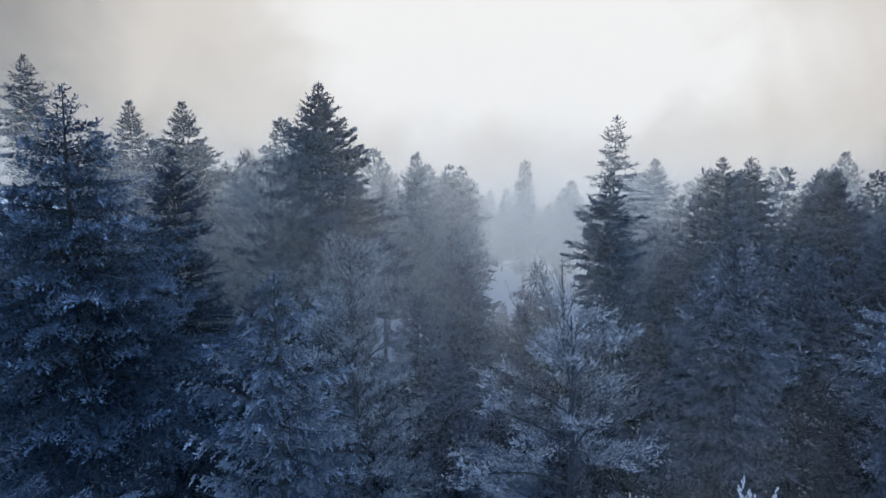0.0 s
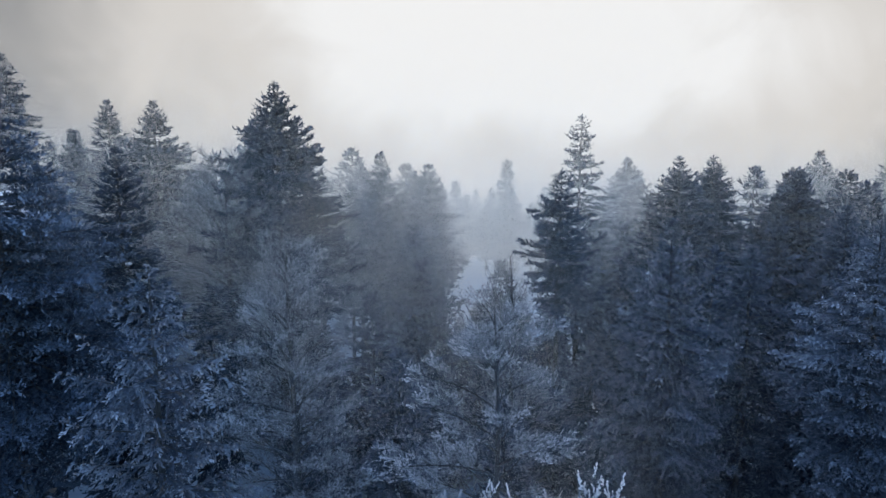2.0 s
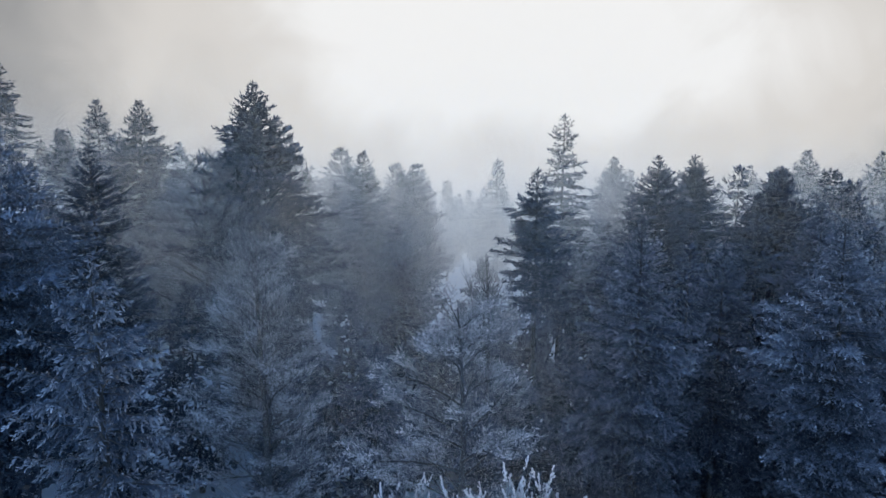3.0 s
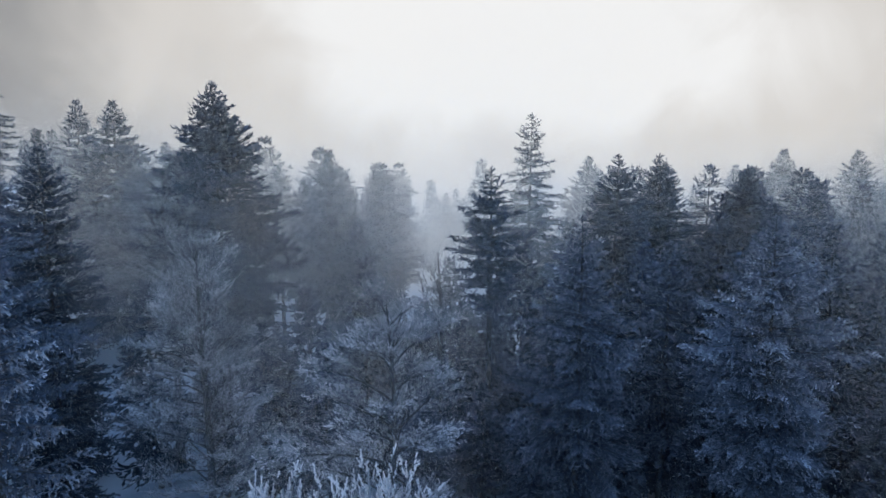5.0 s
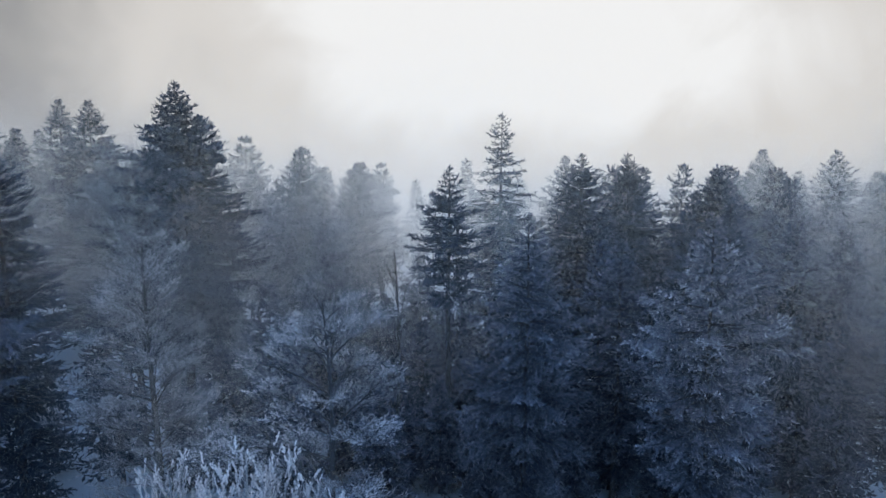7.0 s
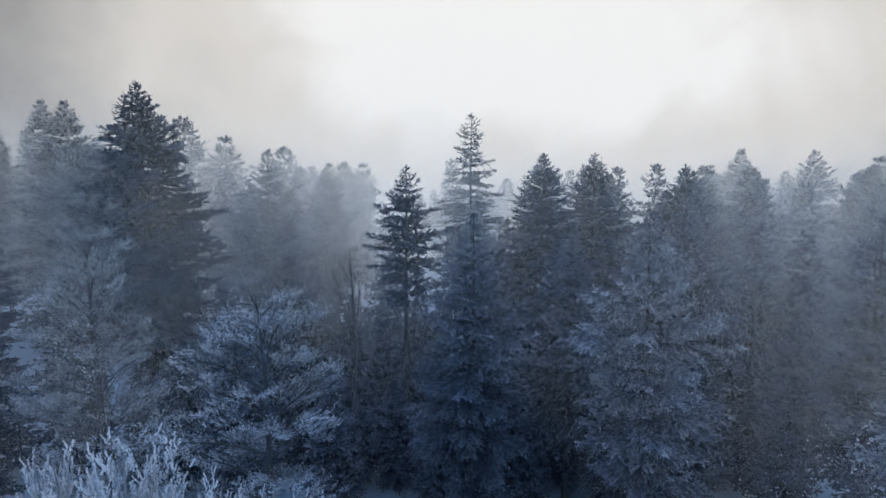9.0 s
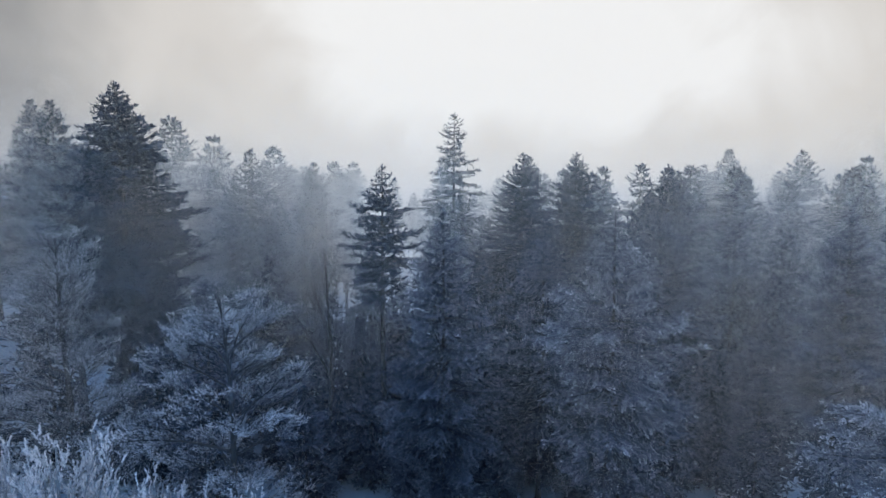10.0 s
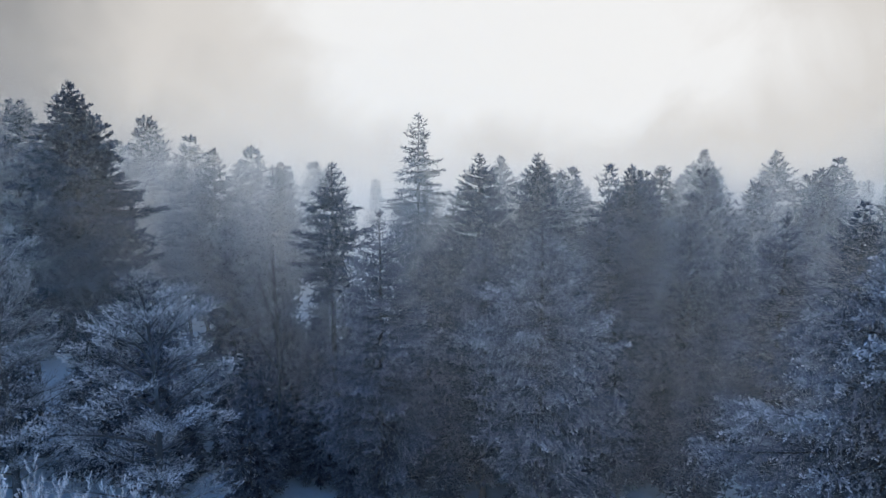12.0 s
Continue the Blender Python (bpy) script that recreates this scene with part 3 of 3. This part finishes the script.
conifer("fir_tree", "dark fir at the edge of the mist", 49.8, 50.5, 17.9, 3.2, 5.0, 70, sprig=0.34, rime=0.4, slope=0.6)
conifer("fir_tree", "dark fir at the edge of the mist", 41.5, 33.5, 17.45, 3.0, 4.0, 71, sprig=0.28, rime=0.5, slope=0.6)
conifer("spruce_tree", "small dark spruce at the edge of a snowy clearing", -15.6, 36.0, 6.8, 1.5, 0.4, 72, sprig=0.28, rime=0.2, slope=0.4, hang=0.2)

# ---- the dense wood between and below them ----
MID = [conifer("fir_tree", "dark fir deep in the wood", -18.5, 27.5, 17.0, 3.2, 2.0, 91, lift=36, sprig=0.55, sprig_w=0.36, rime=0.5, slope=0.55, gap=0.95, thin=0.9, fluff=0.45, web=0.5, group="firs deep in the wood"),
       conifer("fir_tree", "fir with some rime deep in the wood", 24.0, 31.0, 13.5, 3.0, 2.0, 92, sprig=0.55, sprig_w=0.4, rime=0.6, slope=0.6, lift=36, hang=0.2, mat=RIMED_NEEDLES, gap=0.85, fluff=0.5, web=0.5, group="firs deep in the wood"),
       conifer("spruce_tree", "dark spruce deep in the wood", 16.5, 44.5, 13.0, 2.6, 2.0, 93, lift=30, sprig=0.5, sprig_w=0.36, rime=0.45, slope=0.45, hang=0.2, gap=0.7, fluff=0.45, web=0.5, group="spruces deep in the wood")]
MID.append(conifer("fir_tree", "fir with a long bare stem deep in the wood", -5.2, 53.0, 18.0, 2.7, 7.5, 94, lift=32, sprig=0.42, sprig_w=0.38, rime=0.4, slope=0.5, gap=0.65, fluff=0.45, web=0.5, group="firs deep in the wood"))
TALL = (17.0, 13.5, 13.0, 18.0)


def again(sources, heights, which, x, y, top):
    """One more tree like a built one, turned and sized to reach the height top."""
    src = sources[which]
    zg = float(ground_height(x, y))
    s = (top - zg) / (heights[which] - src.location.z)
    return copy_thing(src, pose(x, y, zg, 0, 0, random.uniform(0, 360)) @ Matrix.Diagonal((s, s, s, 1)))


for k in range(52):
    x, y = random.uniform(-52, 72), random.uniform(25, 64)
    w, low = random.randrange(3), random.uniform(10.5, 15.5)
    in_clearing = -29 < x < -12 and 32 < y < 57
    in_lane = 2.5 < x < 11.5 and y > 33 or -13 < x < -4 and y > 44
    if abs(x - 8) > 0.78 * y + 6 or in_clearing or in_lane or (y < 37 and -8 < x < 12) or (y < 34 and -25 < x < -8):
        continue
    again(MID, TALL, w, x, y, low - 0.06 * max(0.0, 34 - y))
for x, y, low in ((30.0, 37.0, 11.0), (27.0, 32.5, 8.5), (31.0, 30.0, 8.0), (33.0, 33.5, 10.0), (36.5, 39.0, 12.0), (0.5, 31.0, 10.0), (1.4, 41.0, 13.0), (-6.0, 33.4, 6.5), (-1.5, 35.5, 12.0), (-3.5, 33.0, 9.0), (6.0, 30.0, 7.5),
                  (8.0, 38.5, 9.0), (10.5, 42.0, 10.5), (5.5, 41.5, 10.0), (9.2, 33.0, 7.0), (12.2, 36.5, 9.0), (7.5, 48.0, 12.0), (11.8, 31.0, 7.5), (30.6, 34.2, 8.0), (5.0, 36.6, 7.0), (-21.8, 30.5, 17.5), (-23.0, 33.5, 18.5), (7.2, 34.0, 5.5), (16.4, 34.2, 6.5), (13.2, 33.6, 6.0), (18.2, 36.8, 7.0), (9.4, 35.4, 5.5), (3.2, 34.6, 6.5), (28.6, 35.0, 7.0), (10.8, 38.4, 7.0), (6.6, 32.0, 5.0), (30.0, 32.2, 6.0), (11.6, 31.9, 5.0), (1.2, 32.8, 6.0), (28.2, 32.8, 6.0), (13.5, 34.6, 5.0), (15.4, 36.0, 6.0), (11.0, 34.0, 4.5), (8.0, 36.4, 5.0), (17.6, 33.0, 5.0), (20.6, 35.4, 6.5), (22.8, 33.6, 5.5), (15.0, 31.6, 6.0), (17.0, 30.8, 5.5), (24.6, 32.0, 6.5), (26.2, 31.0, 7.0), (13.0, 30.6, 5.0), (19.6, 33.8, 6.0), (21.4, 31.0, 5.5),
                  (-11.2, 46.0, 7.0), (-10.2, 41.5, 6.5), (-12.2, 52.5, 7.0), (-12.0, 58.0, 6.0), (-9.5, 50.0, 7.0), (-6.5, 47.0, 7.0), (-3.6, 56.0, 6.0), (-1.0, 46.0, 7.0), (2.2, 51.0, 8.0), (4.6, 57.0, 5.5), (6.4, 64.0, 5.0), (9.6, 59.0, 5.5), (12.2, 68.0, 5.0), (-8.0, 64.0, 5.0), (-13.5, 66.0, 5.0), (-17.5, 60.0, 6.5)):
    again(MID, TALL, 1, x, y, low)

for x, y, top in ((0.2, 60.0, 18.8), (-3.2, 63.0, 19.0), (2.6, 66.0, 17.2), (-8.5, 57.0, 19.2), (-1.0, 52.5, 16.4), (-6.0, 66.0, 19.6), (0.8, 43.0, 15.5)):
    again(MID, TALL, 3, x, y, top)
for x, y, top in ((29.0, 47.0, 15.6), (37.5, 48.5, 16.8), (41.5, 55.0, 18.0), (45.5, 45.5, 16.0), (52.5, 58.0, 18.2), (36.0, 56.0, 17.8), (47.0, 57.0, 17.6),
                  (21.5, 55.5, 16.8), (17.0, 47.5, 15.0), (55.0, 47.0, 15.8), (62.0, 56.0, 17.5), (38.5, 42.0, 14.5), (-19.5, 60.0, 20.5), (-29.5, 63.0, 22.0), (33.6, 60.0, 19.2), (30.4, 62.5, 18.9), (27.6, 64.0, 19.0), (-23.5, 40.0, 19.5), (-27.0, 44.0, 20.5)):
    again(MID, TALL, random.randrange(3), x, y, top)

# ---- unseen trees added behind the camera, to keep low sky light off the wood ----
for k in range(11):
    again(MID, TALL, 2 * (k % 2), -26 + 7.2 * k + random.uniform(-1.5, 1.5), -17.5 + random.uniform(-2.0, 1.0), random.uniform(22.0, 26.0))

# ---- the forest behind, faint in the mist ----
FAR = [conifer("fir_tree", "distant fir faint in the mist", 0.9, 85.0, 19.4, 3.2, 4.0, 81, lift=22, sprig=0.68, gap=0.75, web=0.5, rime=0.3, slope=0.5, group="firs far back in the mist"),
       conifer("fir_tree", "distant fir faint in the mist", -2.4, 88.0, 19.7, 3.0, 4.0, 82, lift=26, sprig=0.68, gap=0.75, web=0.5, rime=0.3, slope=0.65, group="firs far back in the mist"),
       conifer("spruce_tree", "distant spruce faint in the mist", 13.5, 101.0, 20.0, 3.0, 3.0, 83, lift=14, sprig=0.68, gap=0.75, web=0.5, rime=0.3, slope=0.36, thin=0.8, group="spruces far back in the mist")]


def far_tree(x, y, top, which=None):
    return again(FAR, (19.4, 19.7, 20.0), random.randrange(3) if which is None else which, x, y, top)


far_tree(5.1, 102.0, 16.6, 2)
far_tree(-18.4, 70.9, 24.8, 1)
far_tree(-14.3, 73.1, 22.5, 0)
far_tree(-9.1, 80.5, 21.7, 1)
far_tree(41.0, 66.0, 19.2, 1)
far_tree(37.0, 60.0, 18.6, 0)
far_tree(44.0, 62.0, 19.0, 1)
far_tree(28.5, 60.0, 18.4, 0)
far_tree(55.0, 60.0, 19.0, 1)
far_tree(63.0, 70.0, 20.0, 0)
far_tree(57.0, 52.0, 17.2, 0)
for x, y, top in ((11.0, 112.0, 13.0), (15.4, 118.0, 14.5), (19.0, 110.0, 12.5), (7.6, 120.0, 13.5), (13.0, 126.0, 14.5), (17.5, 128.0, 14.0), (10.0, 130.0, 14.0)):
    far_tree(x, y, top)
for k in range(48):
    x = random.uniform(-62, 112)
    y = random.uniform(72, 120) + 0.12 * abs(x)
    if abs(x / y - 0.135) < 0.035 or 2 < x < 15:
        continue
    bank = 0.2 * max(0.0, -x - 18)
    far_tree(x, y, random.uniform(15.5, 19.0) + bank)

# ---- mist between the trees ----
LEFT = ((-70, 45, -0.75),)
OPEN = ((27, 11, -0.85), (50, 14, -0.4), (-20, 7, -0.6))
CENTRE = OPEN + ((5, 12, 0.4),)
LANE = LEFT + ((11, 9, -0.6),)
mist_veil(9.0, 1.5, 8.0, 0.006, 0.035, 15, z0=9, z1=19.5, sink=15, slant=-30, thick=3, edge=3)
mist_veil(9.6, 13.0, 36, 0.0075, 0.075, 14, z0=10, z1=22, sink=18, slant=-52, thick=6, banks=((28, 4.5, -0.7), (18, 3.0, 0.4)), edge=5)
mist_veil(17.3, 21, 62, 0.012, 0.07, 12, z1=24, sink=12, slant=-22, thick=9)
mist_veil(19.5, -9, 3, 0.013, 0.07, 13, z0=4, z1=26, sink=17, slant=40, thick=7, edge=6)
mist_veil(24.0, -10, 60, 0.017, 0.036, 10, z1=21, sink=8, slant=84, thick=13, banks=OPEN + ((2, 10, 0.2),))
mist_veil(30.0, -40, 62, 0.021, 0.05, 1, z1=22, sink=10, slant=-12, thick=14, banks=OPEN)
mist_veil(34.0, -44, 66, 0.024, 0.09, 11, z1=31, sink=12, slant=-82, thick=14, banks=CENTRE + ((-8, 7, 0.9),))
mist_veil(40.5, -48, 74, 0.028, 0.13, 2, z1=32, sink=13, slant=32, thick=13, banks=CENTRE)
mist_veil(46.0, -54, 80, 0.033, 0.16, 3, z1=29, sink=13, slant=-34, thick=10, banks=CENTRE)
mist_veil(55.5, -64, 92, 0.038, 0.17, 4, z1=25, sink=13, slant=54, thick=10, banks=((36, 18, -0.5), (12, 5, 0.4)))
mist_veil(63.0, -70, 100, 0.044, 0.22, 5, z1=23.5, sink=13, slant=-56, thick=8, banks=((40, 18, -0.4), (13, 5, 0.4)))
mist_veil(71.0, -80, 112, 0.050, 0.25, 6, z1=23, sink=12, slant=76, banks=LANE)
mist_veil(92.0, -100, 140, 0.062, 0.28, 7, z1=20, sink=11, slant=-70, banks=LANE)
mist_veil(122.0, -140, 190, 0.085, 0.3, 8, z0=-1, z1=18, sink=9, slant=0, banks=LEFT)
